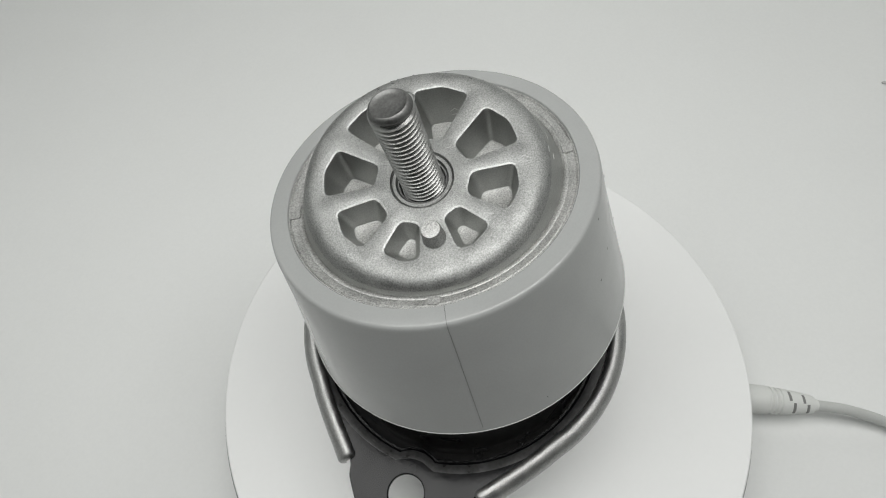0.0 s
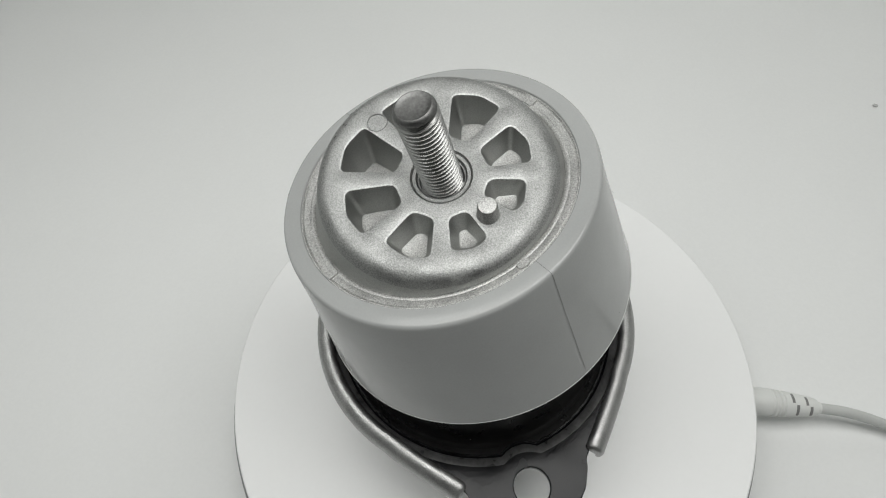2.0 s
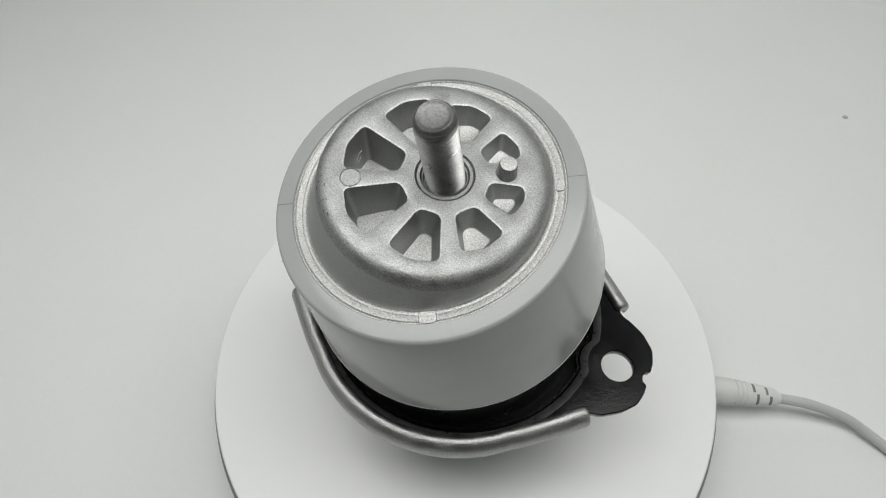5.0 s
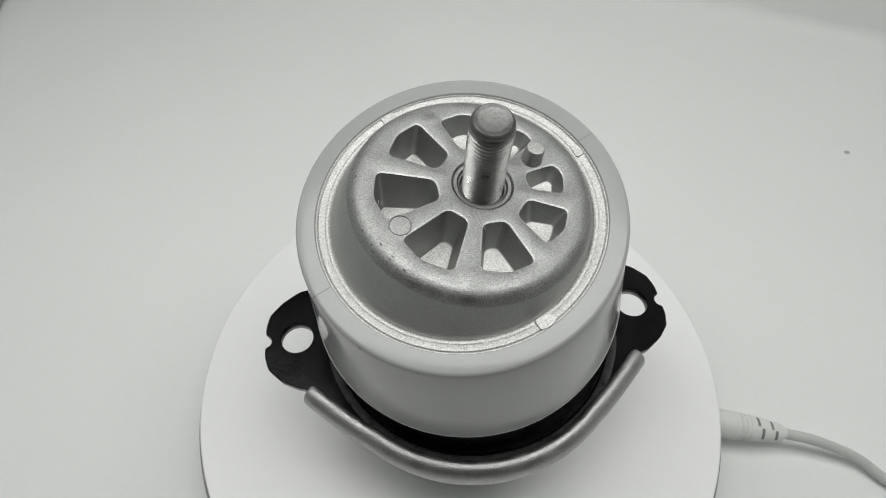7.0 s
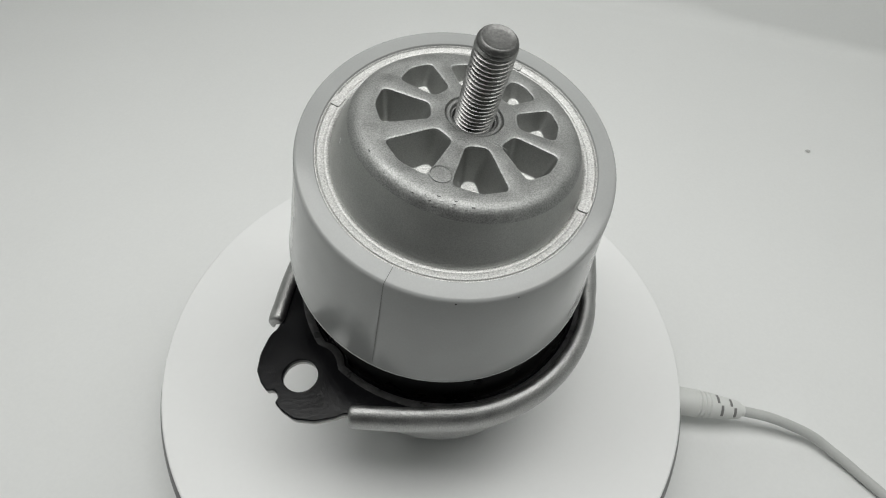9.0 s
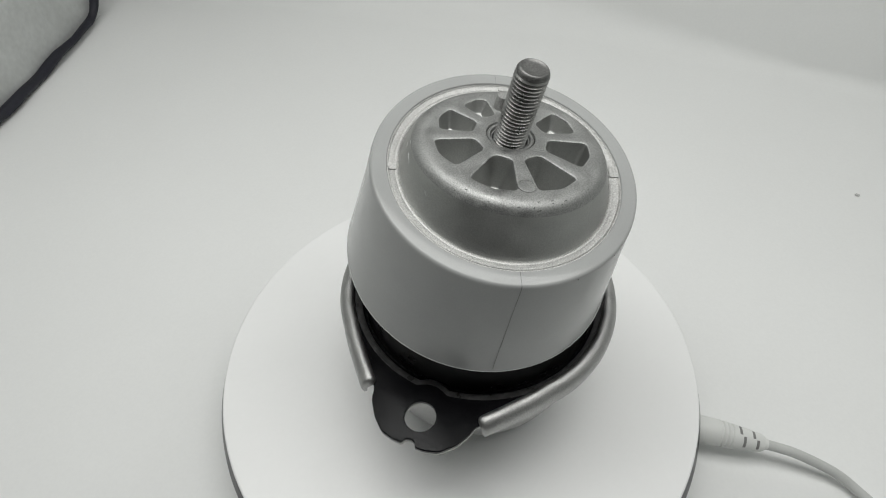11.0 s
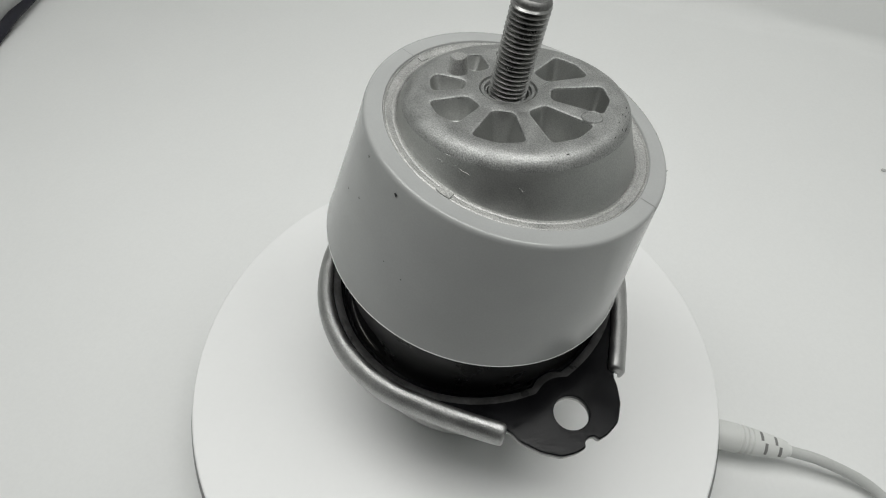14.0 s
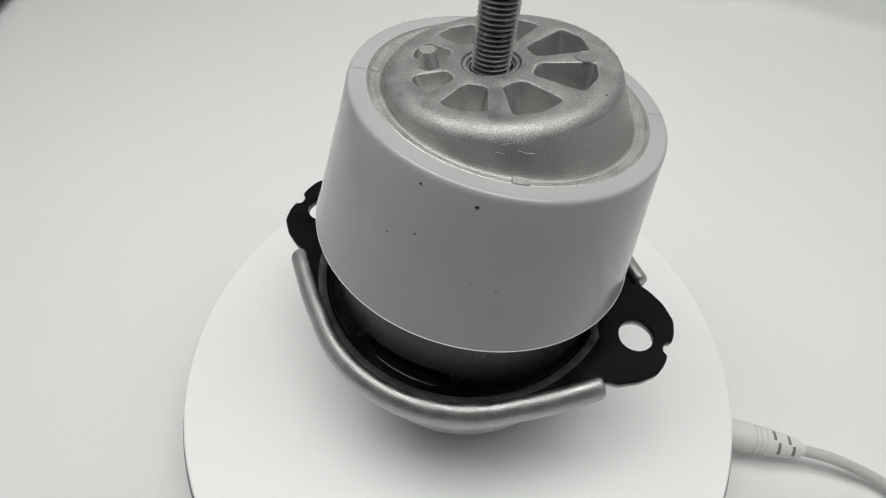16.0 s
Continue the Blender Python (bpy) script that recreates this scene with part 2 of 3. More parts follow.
# ---- power cable with its moulded plug ----
def build_cable():
    lead = tagged(new("power_cable"), "white power cable with a moulded plug and ribbed strain relief", "cable")
    lead.location = (0.13, 0, FLOOR)
    z, y = 0.0170, -0.0015
    bm = bmesh.new()
    prof = [(-0.006, 0.0070), (-0.004, 0.0079), (0.017, 0.0079), (0.0255, 0.0078)]
    for k in range(3):
        x = 0.0262 + 0.0026 * k
        r = 0.0077 - 0.00022 * k
        prof += [(x, r), (x + 0.0005, r - 0.0006), (x + 0.0011, r - 0.0006), (x + 0.0016, r - 0.0001)]
    prof += [(0.0350, 0.0070), (0.0440, 0.0059), (0.0495, 0.0050), (0.0508, 0.0044), (0.0512, 0.0034), (0.0530, 0.0031)]
    m = Matrix.Translation((0, y, z)) @ Matrix.Rotation(radians(-3.2), 4, "Z") @ Matrix.Rotation(math.pi / 2, 4, "Y")
    vs = lathe(bm, [(r, x) for x, r in prof], 40, m)
    cap(bm, vs[0])
    cap(bm, vs[-1])
    plug = part("plug", bm, CABLE, lead, "moulded white plug body")
    # cut-outs of the strain relief, drawn as dark patches for the shade inside
    for x, a in ((0.0367, 105), (0.0440, 100), (0.0388, 46), (0.0462, 44)):
        bm = bmesh.new()
        r = 0.0070 - (x - 0.0350) * 0.13
        rows = []
        for dx, dr in ((-0.0008, 0.0001), (-0.0005, 0.00028), (0.0005, 0.00018), (0.0008, -0.0001)):
            rows.append([Vector((x + dx, y - 0.0559 * x - math.cos(b) * (r + dr), z + math.sin(b) * (r + dr)))
                         for b in (radians(a + (-24 + 6 * i) * (1.0 if a > 90 else 1.15)) for i in range(9))])
        skin(bm, rows, closed=False)
        part("slot", bm, SLOT, plug, "dark patch for the shade in a strain relief slot")
    # the lead itself
    bm = bmesh.new()
    pts = []
    ctrl = [(0.045, -0.0040, 0.0170), (0.055, -0.0047, 0.0168), (0.0688, -0.0056, 0.0150), (0.0850, -0.0083, 0.0110), (0.0952, -0.0112, 0.0080),
            (0.1040, -0.0165, 0.0056), (0.117, -0.0270, 0.0036), (0.139, -0.051, 0.0030), (0.172, -0.105, 0.0030), (0.22, -0.20, 0.0030), (0.27, -0.34, 0.0030)]
    for i in range(len(ctrl) - 1):
        p0, p1, p2, p3 = (Vector(ctrl[min(max(j, 0), len(ctrl) - 1)]) for j in (i - 1, i, i + 1, i + 2))
        for s in range(8):
            t = s / 8
            pts.append(0.5 * ((2 * p1) + (p2 - p0) * t + (2 * p0 - 5 * p1 + 4 * p2 - p3) * t * t + (3 * p1 - p0 - 3 * p2 + p3) * t ** 3))
    pts.append(Vector(ctrl[-1]))
    tube(bm, pts, 0.0029, 14)
    part("lead", bm, LEAD, lead, "thin round white lead, greyed for its shaded side")
    return lead


build_cable()


# ---- engine mount ----
# built in the space of the turning disc; the sleeve leans by about 11.7 degrees
SLEEVE_POSE = Matrix.Translation((-0.0040, -0.0196, 0.1580)) @ Matrix.Rotation(radians(11.67), 4, Vector((0.944, -0.331, 0)).normalized())
PLATE_POSE = pose(0.0014, -0.0090, -0.0008, 0, 0.4, 5.8)
AX = radians(29)          # the plane of symmetry of the core, in the sleeve's space
HUB = Vector((0.0071, 0.0035, 0.0086))
FACE_TILT = 11.9
BOLT_DIR = Vector((0.0897, 0.0, 1.0)).normalized()


def face_pose():
    """Space of the inclined top face of the core: x towards the locating pin."""
    ax = Vector((math.cos(AX), math.sin(AX), 0))
    n = (Vector((0, 0, 1)) * math.cos(radians(FACE_TILT)) + ax * math.sin(radians(FACE_TILT))).normalized()
    x = (ax - n * ax.dot(n)).normalized()
    y = n.cross(x)
    m = Matrix((x, y, n)).transposed().to_4x4()
    m.translation = HUB
    return m


def build_core(mount):
    fp = SLEEVE_POSE @ face_pose()
    inv_f = fp.inverted()
    bm = bmesh.new()
    N = 128
    cx = -0.0036                       # centre of the face's outline, from the hub
    r_flat, r_edge = 0.0314, 0.0347
    flat, edge, base = [], [], []
    for i in range(N):
        a = 2 * math.pi * i / N
        flat.append(fp @ Vector((cx + r_flat * math.cos(a), r_flat * math.sin(a), 0)))
        edge.append(fp @ Vector((cx + r_edge * math.cos(a), r_edge * math.sin(a), -0.0002)))
        base.append(SLEEVE_POSE @ Vector((0.0398 * math.cos(a + AX), 0.0398 * math.sin(a + AX), -0.0022)))
    rings = [flat]
    for s in range(1, 7):
        t = s / 6
        ring = []
        for f, e, b in zip(flat, edge, base):
            d = b - e
            q = e + d * min(0.0038 / max(d.length, 1e-6), 0.55)
            ring.append(f * (1 - t) ** 2 + e * 2 * t * (1 - t) + q * t * t)
        rings.append(ring)
    last = rings[-1]
    for t in (0.35, 0.7, 0.93):
        rings.append([l.lerp(b, t) for l, b in zip(last, base)])
    rings.append([b + (b - SLEEVE_POSE.translation).normalized() * 0.0004 for b in base])
    vs = skin(bm, rings)
    outer = vs[0]
    bm.faces.ensure_lookup_table()
    for f in bm.faces[6 * N:]:
        f.material_index = 3
    # pockets between the eight ribs
    floor_n = (inv_f.to_3x3() @ (SLEEVE_POSE.to_3x3() @ Vector((0, 0, 1)))).normalized()
    floor_p = inv_f @ (SLEEVE_POSE @ Vector((HUB.x, HUB.y, -0.0003)))

    def drop(x, y):
        """Height of the pocket floor under a point of the face."""
        return floor_p.z - (floor_n.x * (x - floor_p.x) + floor_n.y * (y - floor_p.y)) / floor_n.z

    loops = [outer]
    for k in range(8):
        a0 = radians(27 + 45 * k)
        r_out = 0.0272 - 0.0036 * math.cos(a0)
        r_in = 0.0140

        def outline(grow, sx=0.0):
            w_in, w_out = radians(13.5), radians(15.5)
            # the two pockets beside the locating pin are narrower, to leave its footing
            lo, hi = (0.62 if k == 0 else 1.0), (0.62 if k == 7 else 1.0)
            pts = []
            for r, w in ((r_in - grow, -w_in), (r_in - grow, w_in), (r_out + grow, w_out), (r_out + grow * 1.0 + 0.0011, 0), (r_out + grow, -w_out)):
                a = a0 + w * (lo if w < 0 else hi)
                side = grow * (1 if w > 0 else -1 if w < 0 else 0)
                pts.append(Vector((r * math.cos(a) - side * math.sin(a), r * math.sin(a) + side * math.cos(a))))
            return rounded(pts, 0.0019 + max(grow, -0.0003), 4)

        o0, o1, o2 = outline(0.0007), outline(0.0002), outline(0.0)
        ring_pts = [[fp @ Vector((p.x, p.y, 0)) for p in o0],
                    [fp @ Vector((p.x, p.y, -0.0002)) for p in o1],
                    [fp @ Vector((p.x, p.y, -0.0008)) for p in o2]]
        ring_pts.append([fp @ Vector((p.x, p.y, drop(p.x, p.y) + 0.0005)) for p in outline(-0.0018)])
        ring_pts.append([fp @ Vector((p.x, p.y, drop(p.x, p.y) + 0.0001)) for p in outline(-0.0020)])
        ring_pts.append([fp @ Vector((p.x, p.y, drop(p.x, p.y))) for p in outline(-0.0023)])
        done = len(bm.faces)
        pv = skin(bm, ring_pts)
        bm.faces.ensure_lookup_table()
        for f in bm.faces[done:done + 2 * len(o0)]:
            f.material_index = 1          # rubbed edge of the pocket
        for f in bm.faces[done + 2 * len(o0):]:
            f.material_index = 3          # drafted walls
        # floor in the paler ring metal, for the lamp light it catches facing up
        bm.faces.new(pv[-1]).material_index = 2
        loops.append(pv[0])
    hub = [bm.verts.new(fp @ Vector((0.0092 * math.cos(2 * math.pi * i / 64), 0.0092 * math.sin(2 * math.pi * i / 64), 0))) for i in range(64)]
    lip = [bm.verts.new(fp @ Vector((0.0088 * math.cos(2 * math.pi * i / 64), 0.0088 * math.sin(2 * math.pi * i / 64), -0.0008))) for i in range(64)]
    for i in range(64):
        j = (i + 1) % 64
        bm.faces.new((hub[i], hub[j], lip[j], lip[i]))
    loops.append(hub)
    fill(bm, loops)
    core = part("core", bm, CAST, mount, "cast aluminium core with eight pockets between ribs", angle=40)
    for extra in (CAST_EDGE, CAST_RING, CAST_FLANK):
        core.data.materials.append(extra)
    # pits in the rounded edge of the core
    bm = bmesh.new()
    rnd = random.Random(4)
    for _ in range(15):
        a = radians(rnd.gauss(186, 24))
        i = int(a / (2 * math.pi) * N) % N
        p = rings[rnd.choice((1, 2, 2, 3, 3, 4))][i]
        k = rnd.uniform(0.00010, 0.00030)
        mm = Matrix.Translation(p) @ Matrix.Rotation(a + AX, 4, "Z") @ Matrix.Rotation(radians(25), 4, "Y") @ Matrix.Diagonal((k, k * rnd.uniform(1.4, 4.5), 0.00006, 1))
        bmesh.ops.create_icosphere(bm, subdivisions=1, radius=1.0, matrix=mm)
    tagged(part("pitting", bm, PIT, core, "dark casting pits along the rounded edge"), kind="stuff")
    # pale scratches on the flank of the core: direction and height in the sleeve's space
    inv_s = SLEEVE_POSE.inverted()

    def flank(az, z):
        i = (az - math.degrees(AX)) / 360 * N
        k, f = int(i) % N, i % 1
        hi = inv_s @ last[k].lerp(last[(k + 1) % N], f)
        lo = inv_s @ base[k].lerp(base[(k + 1) % N], f)
        t = min(max((hi.z - z) / (hi.z - lo.z), 0.0), 1.0)
        p = hi.lerp(lo, t)
        return SLEEVE_POSE @ (p + Vector((p.x, p.y, 0.01)).normalized() * 0.00004)

    for line in (((123, 4.9), (126, 4.5), (129, 4.6), (131, 4.3)), ((113, 3.2), (115, 3.5), (118, 3.3)),
                 ((116, 8.0), (118, 6.8), (120, 6.2)), ((152, 6.0), (154, 5.2), (155, 5.4))):
        bm = bmesh.new()
        pts = [flank(a0 + (a1 - a0) * j / 4, (z0 + (z1 - z0) * j / 4) * 0.001) for (a0, z0), (a1, z1) in zip(line, line[1:]) for j in range(4)]
        n = len(pts) - 1
        tube(bm, pts, [0.00002 + 0.00004 * math.sin(math.pi * j / n) for j in range(n + 1)], 6)
        part("scratch", bm, FLASH, core, "fine pale scratch")
    for line in (((-7.7, -7.1), (-8.1, -9.9), (-8.3, -12.3)), ((-6.6, -7.2), (-7.1, -10.7), (-8.2, -14.2))):
        bm = bmesh.new()
        pts = [fp @ Vector((x * 0.001, y * 0.001, 0.00003)) for x, y in line]
        tube(bm, pts, [0.00003, 0.00007, 0.00003], 6)
        part("scratch", bm, FLASH, core, "fine pale scratch")
    # pale scuffs on the wall of one pocket
    for line in (((-28.30, 10.45, -9.93), (-27.64, 11.90, -8.13), (-26.76, 13.15, -8.29)), ((-27.95, 10.70, -11.31), (-27.10, 12.20, -10.14))):
        bm = bmesh.new()
        pts = [fp @ Vector((x * 0.001, y * 0.001, z * 0.001)) for x, y, z in line]
        tube(bm, pts, 0.00014, 6)
        part("scuff", bm, FLASH, core, "pale scuff on the pocket wall")
    # collar round the bolt, sunk in the core
    bm = bmesh.new()
    lathe(bm, [(0.0090, -0.0014), (0.0087, -0.0007), (0.0085, -0.0004), (0.0076, -0.0004), (0.0073, -0.0008), (0.0071, -0.0012), (0.0067, -0.0013), (0.0065, -0.0020), (0.0063, -0.0034), (0.004, -0.0036)], 64, fp)
    part("collar", bm, CAST, core, "machined collar round the bolt")
    # locating pin and the flush ejector mark
    bm = bmesh.new()
    a = radians(4)
    m = fp @ Matrix.Translation((0.0186 * math.cos(a), 0.0186 * math.sin(a), 0))
    vs = lathe(bm, [(0.0036, -0.0006), (0.0031, 0.0003), (0.0028, 0.0046), (0.0025, 0.0052), (0.0014, 0.0053)], 28, m)
    cap(bm, vs[-1])
    part("locating_pin", bm, CAST_RING, core, "short round locating pin")
    bm = bmesh.new()
    a = radians(184)
    m = fp @ Matrix.Translation((0.0283 * math.cos(a), 0.0283 * math.sin(a), 0))
    vs = lathe(bm, [(0.0034, -0.0003), (0.0032, 0.00030), (0.0030, 0.00034), (0.0028, 0.00008), (0.0010, 0.00012)], 28, m)
    cap(bm, vs[-1])
    part("ejector_mark", bm, CAST, core, "flush round ejector mark", angle=12)


def build_bolt(mount):
    m = SLEEVE_POSE @ Matrix.Translation(HUB) @ Vector((0, 0, 1)).rotation_difference(BOLT_DIR).to_matrix().to_4x4()
    pitch, r_out, r_in = 0.00150, 0.0060, 0.00472
    z0, turns, segs = -0.0045, 22, 40
    section = ((0.0, r_in), (0.12, r_in), (0.50, r_out), (0.62, r_out))
    bm = bmesh.new()
    grid = []
    for k in range(turns * segs + 1):
        a = 2 * math.pi * k / segs
        row = []
        for f, r in section:
            z = z0 + pitch * (k / segs + f)
            r = min(r, 0.0060 - max(z - 0.0276, 0) * 0.50)
            r = max(r, min(0.00472 + max(z - 0.0262, 0) * 0.60, 0.0055))
            row.append(bm.verts.new(m @ Vector((r * math.cos(a), r * math.sin(a), min(z, 0.0290)))))
        grid.append(row)
    for k in range(turns * segs):
        a, b = grid[k], grid[k + 1]
        for p in range(3):
            bm.faces.new((a[p], b[p], b[p + 1], a[p + 1]))
        if k + segs + 1 <= turns * segs:
            bm.faces.new((a[3], b[3], grid[k + segs + 1][0], grid[k + segs][0]))
    stud = part("stud_bolt", bm, ZINC, mount, "zinc-plated threaded stud with a domed end", angle=28)
    bm = bmesh.new()
    vs = lathe(bm, [(0.0050, 0.0272), (0.0053, 0.0276), (0.0057, 0.0281), (0.00575, 0.0285), (0.00555, 0.0290), (0.0053, 0.0294), (0.0050, 0.02975), (0.0047, 0.02990), (0.0045, 0.02985), (0.0042, 0.0296), (0.0032, 0.02945), (0.0018, 0.02935), (0.0006, 0.0293)], 48, m)
    cap(bm, vs[-1])
    part("stud_end", bm, STUD_END, stud, "dull domed end of the stud")


def build_sleeve(mount):
    bm = bmesh.new()
    prof = [(0.0440, -0.0040), (0.0440, -0.0004), (0.0443, 0.0), (0.0490, 0.0), (0.0497, -0.0002), (0.0501, -0.0008), (0.05035, -0.0018),
            (0.0523, -0.016), (0.0546, -0.030), (0.0568, -0.044), (0.0584, -0.0540), (0.0586, -0.0550), (0.0582, -0.0552),
            (0.0570, -0.0545), (0.0548, -0.042), (0.0500, -0.014), (0.0470, -0.0040)]
    lathe(bm, prof, 160, SLEEVE_POSE, wrap=True)
    sleeve = part("sleeve", bm, SLEEVE, mount, "matt grey conical sleeve", angle=50)
    # parting seams on two opposite sides
    for a, half in ((30.2, 0.00006), (-149.1, 0.0001)):
        bm = bmesh.new()
        c, s = math.cos(radians(a)), math.sin(radians(a))
        rows = []
        for r, z in ((0.0442, 0.00006), (0.0490, 0.00006), (0.0497, -0.00015), (0.05012, -0.0008), (0.05038, -0.0018), (0.0524, -0.016), (0.0547, -0.030), (0.0569, -0.044), (0.0583, -0.0525)):
            rr = r + 0.00008
            rows.append([SLEEVE_POSE @ Vector((rr * c - w * s, rr * s + w * c, z)) for w in (-half, half)])
        skin(bm, rows, closed=False)
        part("seam", bm, GROOVE, sleeve, "fine parting seam")
    # thin moulding flash along the lower edge, its catch of light put into the colour
    bm = bmesh.new()
    lathe(bm, [(0.0584, -0.0548), (0.0588, -0.0551), (0.0587, -0.0554), (0.0581, -0.0553)], 160, SLEEVE_POSE, wrap=True)
    part("flash", bm, FLASH, sleeve, "thin moulding flash, paled as an edge catching light")
    # dark specks on the sleeve's side: direction, depth below the rim, size
    for a, d, size in ((109, 4.7, 0.55), (91, 4.2, 0.40), (84, 24.1, 0.34), (93, 19.7, 0.36), (113, 29.4, 0.20), (121, 31, 0.24), (-125.6, 1.0, 0.35), (-105.3, 0.9, 0.26), (52, 49.3, 0.22)):
        bm = bmesh.new()
        r = 0.0502 + 0.1545 * d * 0.001
        m = SLEEVE_POSE @ Matrix.Rotation(radians(a), 4, "Z") @ Matrix.Translation((r, 0, -d * 0.001)) @ Matrix.Rotation(radians(81), 4, "Y")
        k = size * 0.001
        out = [m @ Vector((k * (1 + 0.35 * math.sin(3 * j + a)) * math.cos(j * math.pi / 5), k * (1 + 0.3 * math.cos(2 * j + d)) * math.sin(j * math.pi / 5), 0.0)) for j in range(10)]
        up = m @ Vector((0, 0, 0.00012))
        top = bm.verts.new(up)
        ring = [bm.verts.new(p) for p in out]
        for j in range(10):
            bm.faces.new((ring[j], ring[(j + 1) % 10], top))
        part("speck", bm, MARK, sleeve, "tiny dark speck")
    # cast ring between sleeve and core, with its machined lines
    bm = bmesh.new()
    prof = [(0.0386, -0.0040), (0.0392, -0.0022), (0.0398, -0.0013), (0.0403, -0.0010), (0.0410, -0.0009), (0.0412, -0.0010), (0.0414, -0.0009), (0.0431, -0.0007), (0.0434, -0.0009), (0.0437, -0.0006), (0.0441, -0.0006), (0.0442, -0.0025)]
    lathe(bm, prof, 160, SLEEVE_POSE)
    ring = part("cast_ring", bm, CAST_RING, mount, "narrow worn metal ring round the core")
    for a, size in ((-58.2, 1.0), (121.5, 0.9), (26.7, 0.7)):
        bm = bmesh.new()
        m = SLEEVE_POSE @ Matrix.Rotation(radians(a), 4, "Z") @ Matrix.Translation((0.0418, 0, -0.0006))
        out = rounded([(x * size, y * size) for x, y in ((-0.0016, -0.0024), (0.0016, -0.0027), (0.0021, 0.0), (0.0017, 0.0026), (-0.0014, 0.0023))], 0.0006, 2)
        top = [m @ Vector((p.x, p.y, 0.00005 + 0.0003 * size * (p.x > 0))) for p in out]
        low = [m @ Vector((p.x * 1.15, p.y * 1.15, -0.0006)) for p in out]
        vs = skin(bm, [low, top])
        cap(bm, vs[-1])
        part("sprue_mark", bm, CAST_RING, ring, "small raised casting mark")
    # dark rubber inside the sleeve
    bm = bmesh.new()
    vs = lathe(bm, [(0.0470, -0.006), (0.0540, -0.046), (0.0520, -0.052), (0.040, -0.054)], 96, SLEEVE_POSE)
    cap(bm, vs[-1])
    part("rubber", bm, RUBBER, mount, "black rubber body under the sleeve")
    return sleeve


def plate_point(x, y, z):
    return PLATE_POSE @ Vector((x, y, z))


Z_PLATE = 0.0720


def lug_outline(sign):
    """Half outline of the base plate round one lug, in the plate's space."""
    pts = [(0.0645, 0.0265), (0.0672, 0.0250), (0.0690, 0.0232), (0.0725, 0.0222), (0.0790, 0.0187), (0.0845, 0.0130), (0.0862, 0.0070), (0.0862, 0.0030),
           (0.0845, 0.0025), (0.0836, 0.0004), (0.0843, -0.0022), (0.0862, -0.0030), (0.0862, -0.0070), (0.0848, -0.0125), (0.0800, -0.0180), (0.0730, -0.0228),
           (0.0690, -0.0236), (0.0668, -0.0250), (0.0645, -0.0265)]
    return [(x * sign, y * sign) for x, y in pts]


def well_inset(a, r):
    """How far the well's edge comes in at an angle: a small round tongue beside each lug, wider towards one lug."""
    off = min(abs(math.sin(a)) * r, 1.0) / 0.0056
    tongue = 0.0027 * math.sqrt(max(1 - off * off, 0.0)) if abs(math.cos(a)) > 0.5 else 0.0
    return tongue - 0.0026 * max(math.cos(a), 0.0) ** 2


def plate_layer(name, z_top, z_low, grow, mat, parent, label, lip, first):
    """A flat layer with the outline of the plate, its two bolt holes and its round well."""
    R = 0.0610
    loop = []
    for sign in (1, -1):
        loop += lug_outline(sign)
        a0 = -52 if sign > 0 else 128
        for i in range(17):
            a = radians(a0 - 76 * i / 16)
            rr = R if sign > 0 else R + 0.0012
            loop.append((rr * math.cos(a), rr * math.sin(a)))
    pts = rounded(loop, 0.0014, 3)
    bm = bmesh.new()

    def moved(p, d):
        v = Vector(p)
        return v + v.normalized() * d

    rings = []
    for z, d in ((z_low, grow - 0.0003), (z_low + 0.0003, grow), (z_top - 0.0005, grow), (z_top, grow - 0.0005)):
        rings.append([plate_point(*moved(p, d), z) for p in pts])
    vs = skin(bm, rings)
    tops, bottoms = [vs[-1]], [vs[0]]
    for sx in (1, -1):
        hr = []
        for z, r in ((z_low, 0.0067 - grow), (z_top - 0.0004, 0.0067 - grow), (z_top, 0.0071 - grow)):
            hr.append([plate_point(sx * 0.0730 + r * math.cos(2 * math.pi * i / 40), r * math.sin(2 * math.pi * i / 40), z) for i in range(40)])
        hv = skin(bm, hr)
        tops.append(hv[-1])
        bottoms.append(hv[0])
    wells = []
    for z, r in ((z_low, 0.0560), (z_top - 0.0030, 0.0563), (z_top - 0.0020, 0.0568), (z_top - 0.0011, 0.0576), (z_top - 0.0004, 0.0588), (z_top, 0.0608)):
        ring = []
        for i in range(160):
            a = 2 * math.pi * i / 160
            rr = r - well_inset(a, r)
            ring.append(plate_point(rr * math.cos(a), rr * math.sin(a), max(z, z_low)))
        wells.append(ring)
    done = len(bm.faces)
    wv = skin(bm, wells)
    bm.faces.ensure_lookup_table()
    for f in bm.faces[done + first * 160:done + 5 * 160]:
        f.material_index = 1              # the rolled-over lip: painted gleam above, painted shade on the backing plate
    tops.append(wv[-1])
    bottoms.append(wv[0])
    fill(bm, tops)
    fill(bm, bottoms)
    ob = part(name, bm, mat, parent, label)
    ob.data.materials.append(lip)
    return ob


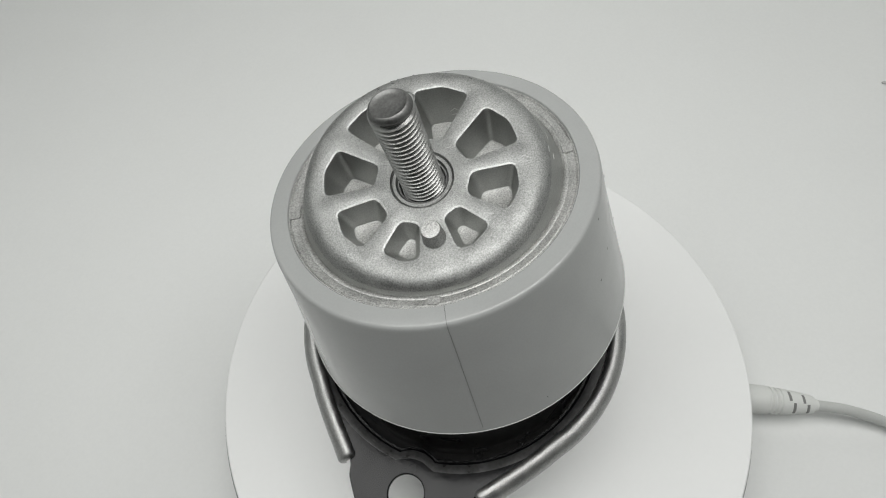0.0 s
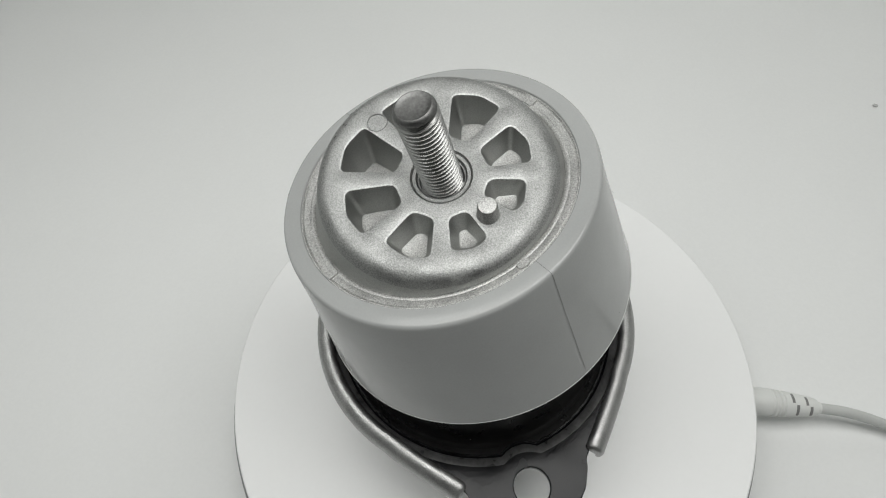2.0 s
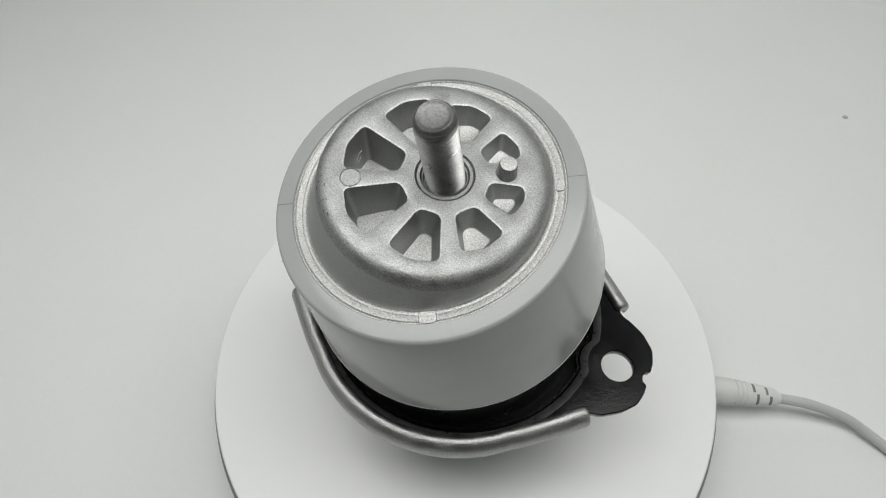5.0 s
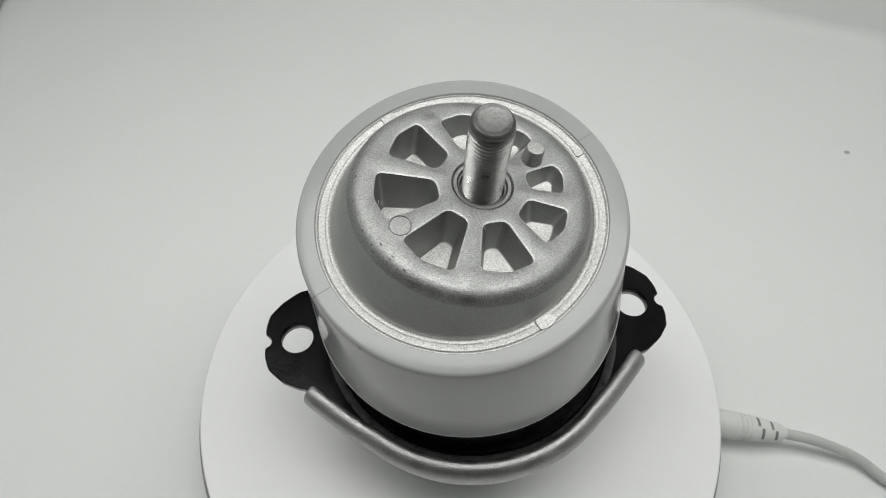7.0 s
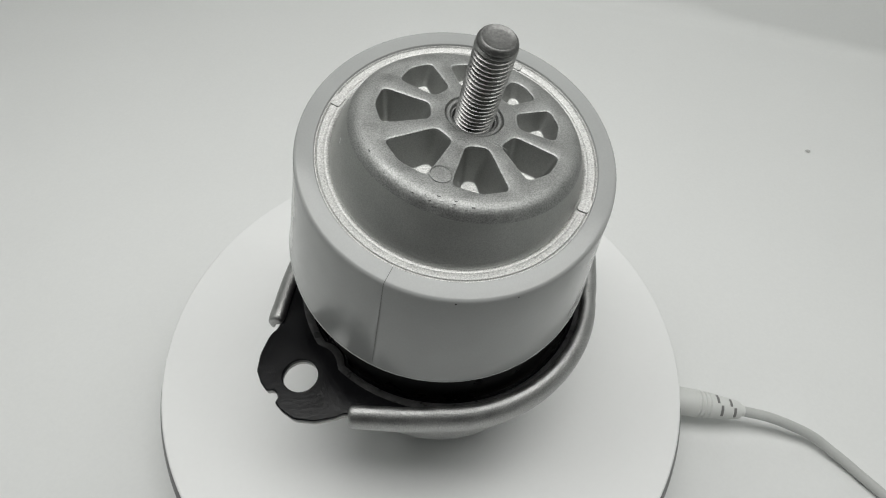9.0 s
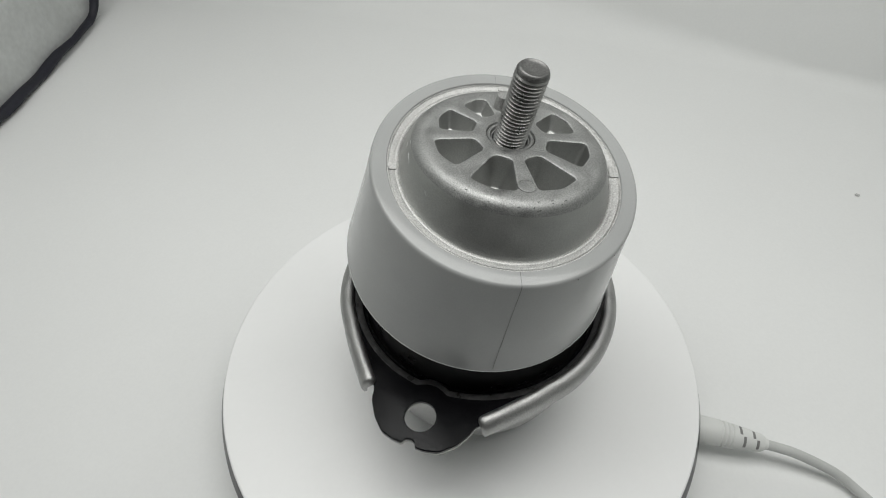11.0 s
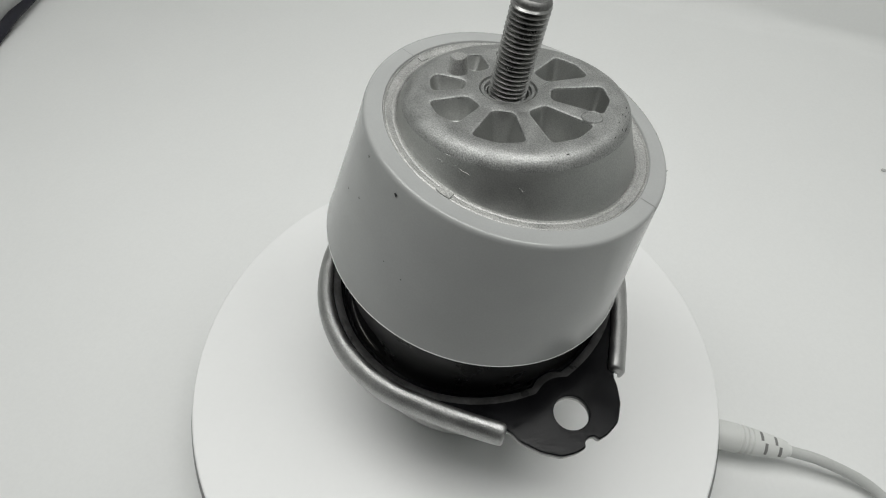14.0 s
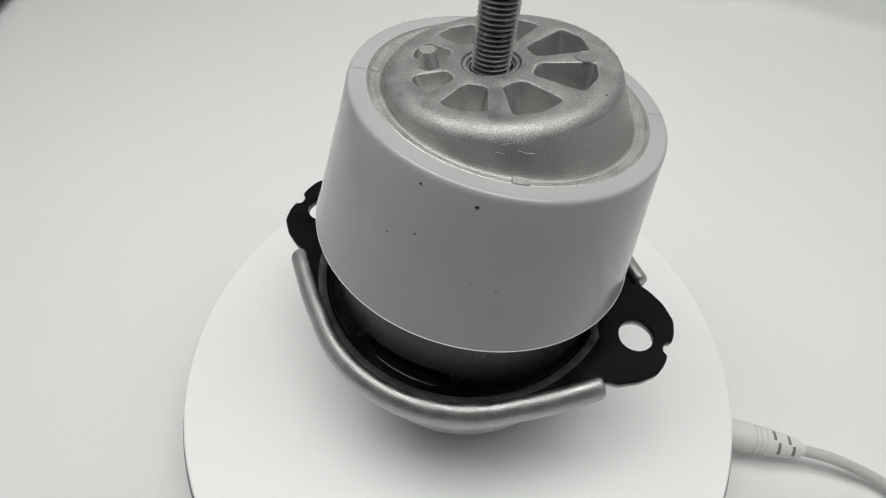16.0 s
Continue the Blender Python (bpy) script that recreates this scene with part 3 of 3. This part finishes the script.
def sweep(bm, path, profile):
    """A section (outward, up) swept along a flat path; both ends are drawn in a little."""
    n = len(path)
    rings = []
    for i, p in enumerate(path):
        d = (path[min(i + 1, n - 1)] - path[max(i - 1, 0)])
        d.z = 0
        d.normalize()
        out = Vector((d.y, -d.x, 0))
        if out.dot(p - PLATE_POSE.translation) < 0:
            out = -out
        skirt = 0.72 + 0.28 * math.sin(math.pi * i / (n - 1)) ** 0.7
        rings.append([p + out * u + Vector((0, 0, w if w > -0.003 else w * skirt)) for u, w in profile])
        if i in (0, n - 1):
            back = -d if i == 0 else d
            c = Vector((0, 0, 0))
            for q in rings[-1]:
                c += q / len(profile)
            full = rings[-1]
            for k, step in ((0.95, 0.0008), (0.84, 0.0014), (0.62, 0.0018)):
                end = [c + (q - c) * k + back * step for q in full]
                rings.insert(0 if i == 0 else len(rings), end)
    vs = skin(bm, rings)
    cap(bm, vs[0])
    cap(bm, vs[-1])


def build_plate(mount):
    zt = Z_PLATE
    plate = plate_layer("base_plate", zt, zt - 0.0020, 0.0, BLACK, mount, "black painted steel base plate with two drilled lugs", LIP_GLEAM, 3)
    # this layer's well wall is blackened to stand for shade in the well
    plate_layer("backing_plate", zt - 0.0021, zt - 0.0042, -0.0003, EDGE, mount, "bare steel layer under the painted plate", RECESS_SHADE, 0)
    # black shell that rises from the well and leans with the sleeve, an oblong pressed into one side
    bm = bmesh.new()
    segs, steps = 240, 60
    dents = {}
    rings = [[PLATE_POSE @ Vector((r * math.cos(2 * math.pi * i / segs), r * math.sin(2 * math.pi * i / segs), zz)) for i in range(segs)]
             for r, zz in ((0.0603, zt - 0.0046), (0.0585, zt - 0.0058), (0.0562, zt - 0.0078), (0.0548, zt - 0.0080))]
    for k in range(steps + 1):
        f = k / steps
        ring = []
        for i in range(segs):
            a = 2 * math.pi * i / segs
            c, sn = math.cos(a), math.sin(a)
            low = PLATE_POSE @ Vector((0.0540 * c, 0.0540 * sn, zt - 0.0072))
            high = SLEEVE_POSE @ Vector((0.0537 * c, 0.0537 * sn, -0.0470))
            p = low.lerp(high, f)
            axis = PLATE_POSE.translation.lerp(SLEEVE_POSE.translation, f)
            inward = Vector((axis.x - p.x, axis.y - p.y, 0)).normalized()
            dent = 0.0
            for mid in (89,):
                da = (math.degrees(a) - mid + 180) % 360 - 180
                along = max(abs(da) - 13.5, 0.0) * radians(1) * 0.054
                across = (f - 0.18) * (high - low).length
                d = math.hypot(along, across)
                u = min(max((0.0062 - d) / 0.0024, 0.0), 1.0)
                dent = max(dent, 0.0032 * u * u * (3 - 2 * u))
            # rounded foot
            foot = 0.0012 * max(1 - f / 0.06, 0.0) ** 2
            dents[(k + 4, i)] = dent
            ring.append(p + inward * (dent - foot))
        rings.append(ring)
    skin(bm, rings)
    # dented faces get the shade black instead of the shell's paint
    bm.faces.ensure_lookup_table()
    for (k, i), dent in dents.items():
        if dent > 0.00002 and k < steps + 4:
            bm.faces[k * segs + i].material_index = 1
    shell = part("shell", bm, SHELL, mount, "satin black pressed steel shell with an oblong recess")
    shell.data.materials.append(RECESS_SHADE)
    # thin bright lines that draw the glint under the recess; no dent at -91
    for mid in (89, -91):
        bm = bmesh.new()
        pts = []
        for k in range(21):
            a = radians(mid - 14 + 28 * k / 20)
            low = PLATE_POSE @ Vector((0.0540 * math.cos(a), 0.0540 * math.sin(a), zt - 0.0072))
            high = SLEEVE_POSE @ Vector((0.0537 * math.cos(a), 0.0537 * math.sin(a), -0.0470))
            p = low.lerp(high, 0.18 - 0.0060 / (high - low).length)
            pts.append(p + Vector((p.x, p.y, 0)).normalized() * 0.0002)
        tube(bm, pts, [0.00004 + 0.00014 * math.sin(math.pi * k / 20) for k in range(21)], 8)
        part("recess_glint", bm, EDGE, shell, "thin bright line for a glint low on the shell")
    # rolled metal edges along both long sides
    prof = [(-0.0029, -0.0020), (-0.0034, 0.0008), (-0.0031, 0.0022), (-0.0023, 0.0031), (-0.0011, 0.0034), (0.0004, 0.0030), (0.0019, 0.0020), (0.0031, 0.0003),
            (0.0037, -0.0018), (0.0036, -0.0050), (0.0029, -0.0088), (0.0017, -0.0090), (0.0013, -0.0040)]
    for sign in (1, -1):
        bm = bmesh.new()
        RT = 0.0634
        path = [(0.0668, -0.0262), (0.0632, -0.0295), (0.0590, -0.0334), (0.0530, -0.0388), (0.0470, -0.0438)]
        arc = [(RT * math.cos(radians(a)), RT * math.sin(radians(a))) for a in range(-48, -133, -3)]
        path = path + arc + [(-x, y) for x, y in reversed(path)]
        shift = 0.0013 if sign < 0 else 0.0
        pts = [plate_point(sign * x, sign * y + shift, zt + 0.0006) for x, y in path]
        sweep(bm, pts, prof)
        part("rolled_edge", bm, ROLLED, mount, "bright rolled metal edge", angle=50)
    # pressed bowl under the plate, on which the mount stands
    bm = bmesh.new()
    vs = lathe(bm, [(0.0602, zt - 0.0050), (0.0592, zt - 0.011), (0.0584, 0.045), (0.0566, 0.030), (0.0532, 0.018), (0.0472, 0.008), (0.039, 0.002), (0.032, 0.0008)], 96, PLATE_POSE @ Matrix.Translation((0, 0.0006, 0)))
    cap(bm, vs[-1])
    part("bowl", bm, ROLLED, mount, "bright pressed metal bowl")


def build_mount():
    mount = tagged(new("engine_mount"), "grey and silver engine mount with threaded stud and black base plate", "engine mount")
    build_sleeve(mount)
    build_core(mount)
    build_bolt(mount)
    build_plate(mount)
    return mount


MOUNT = build_mount()


# ---- what moves: the disc and the mount on it turn steadily ----
def turn(t):
    return -109.237 + 16.6911 * t


def motions():
    times = [0.5 * i for i in range(33)]
    walk(MOUNT, [(t, pose(0, 0, 0, 0, 0, turn(t))) for t in times])
    walk(PLATTER, [(t, pose(0, 0, 0, 0, 0, turn(t))) for t in times])


motions()
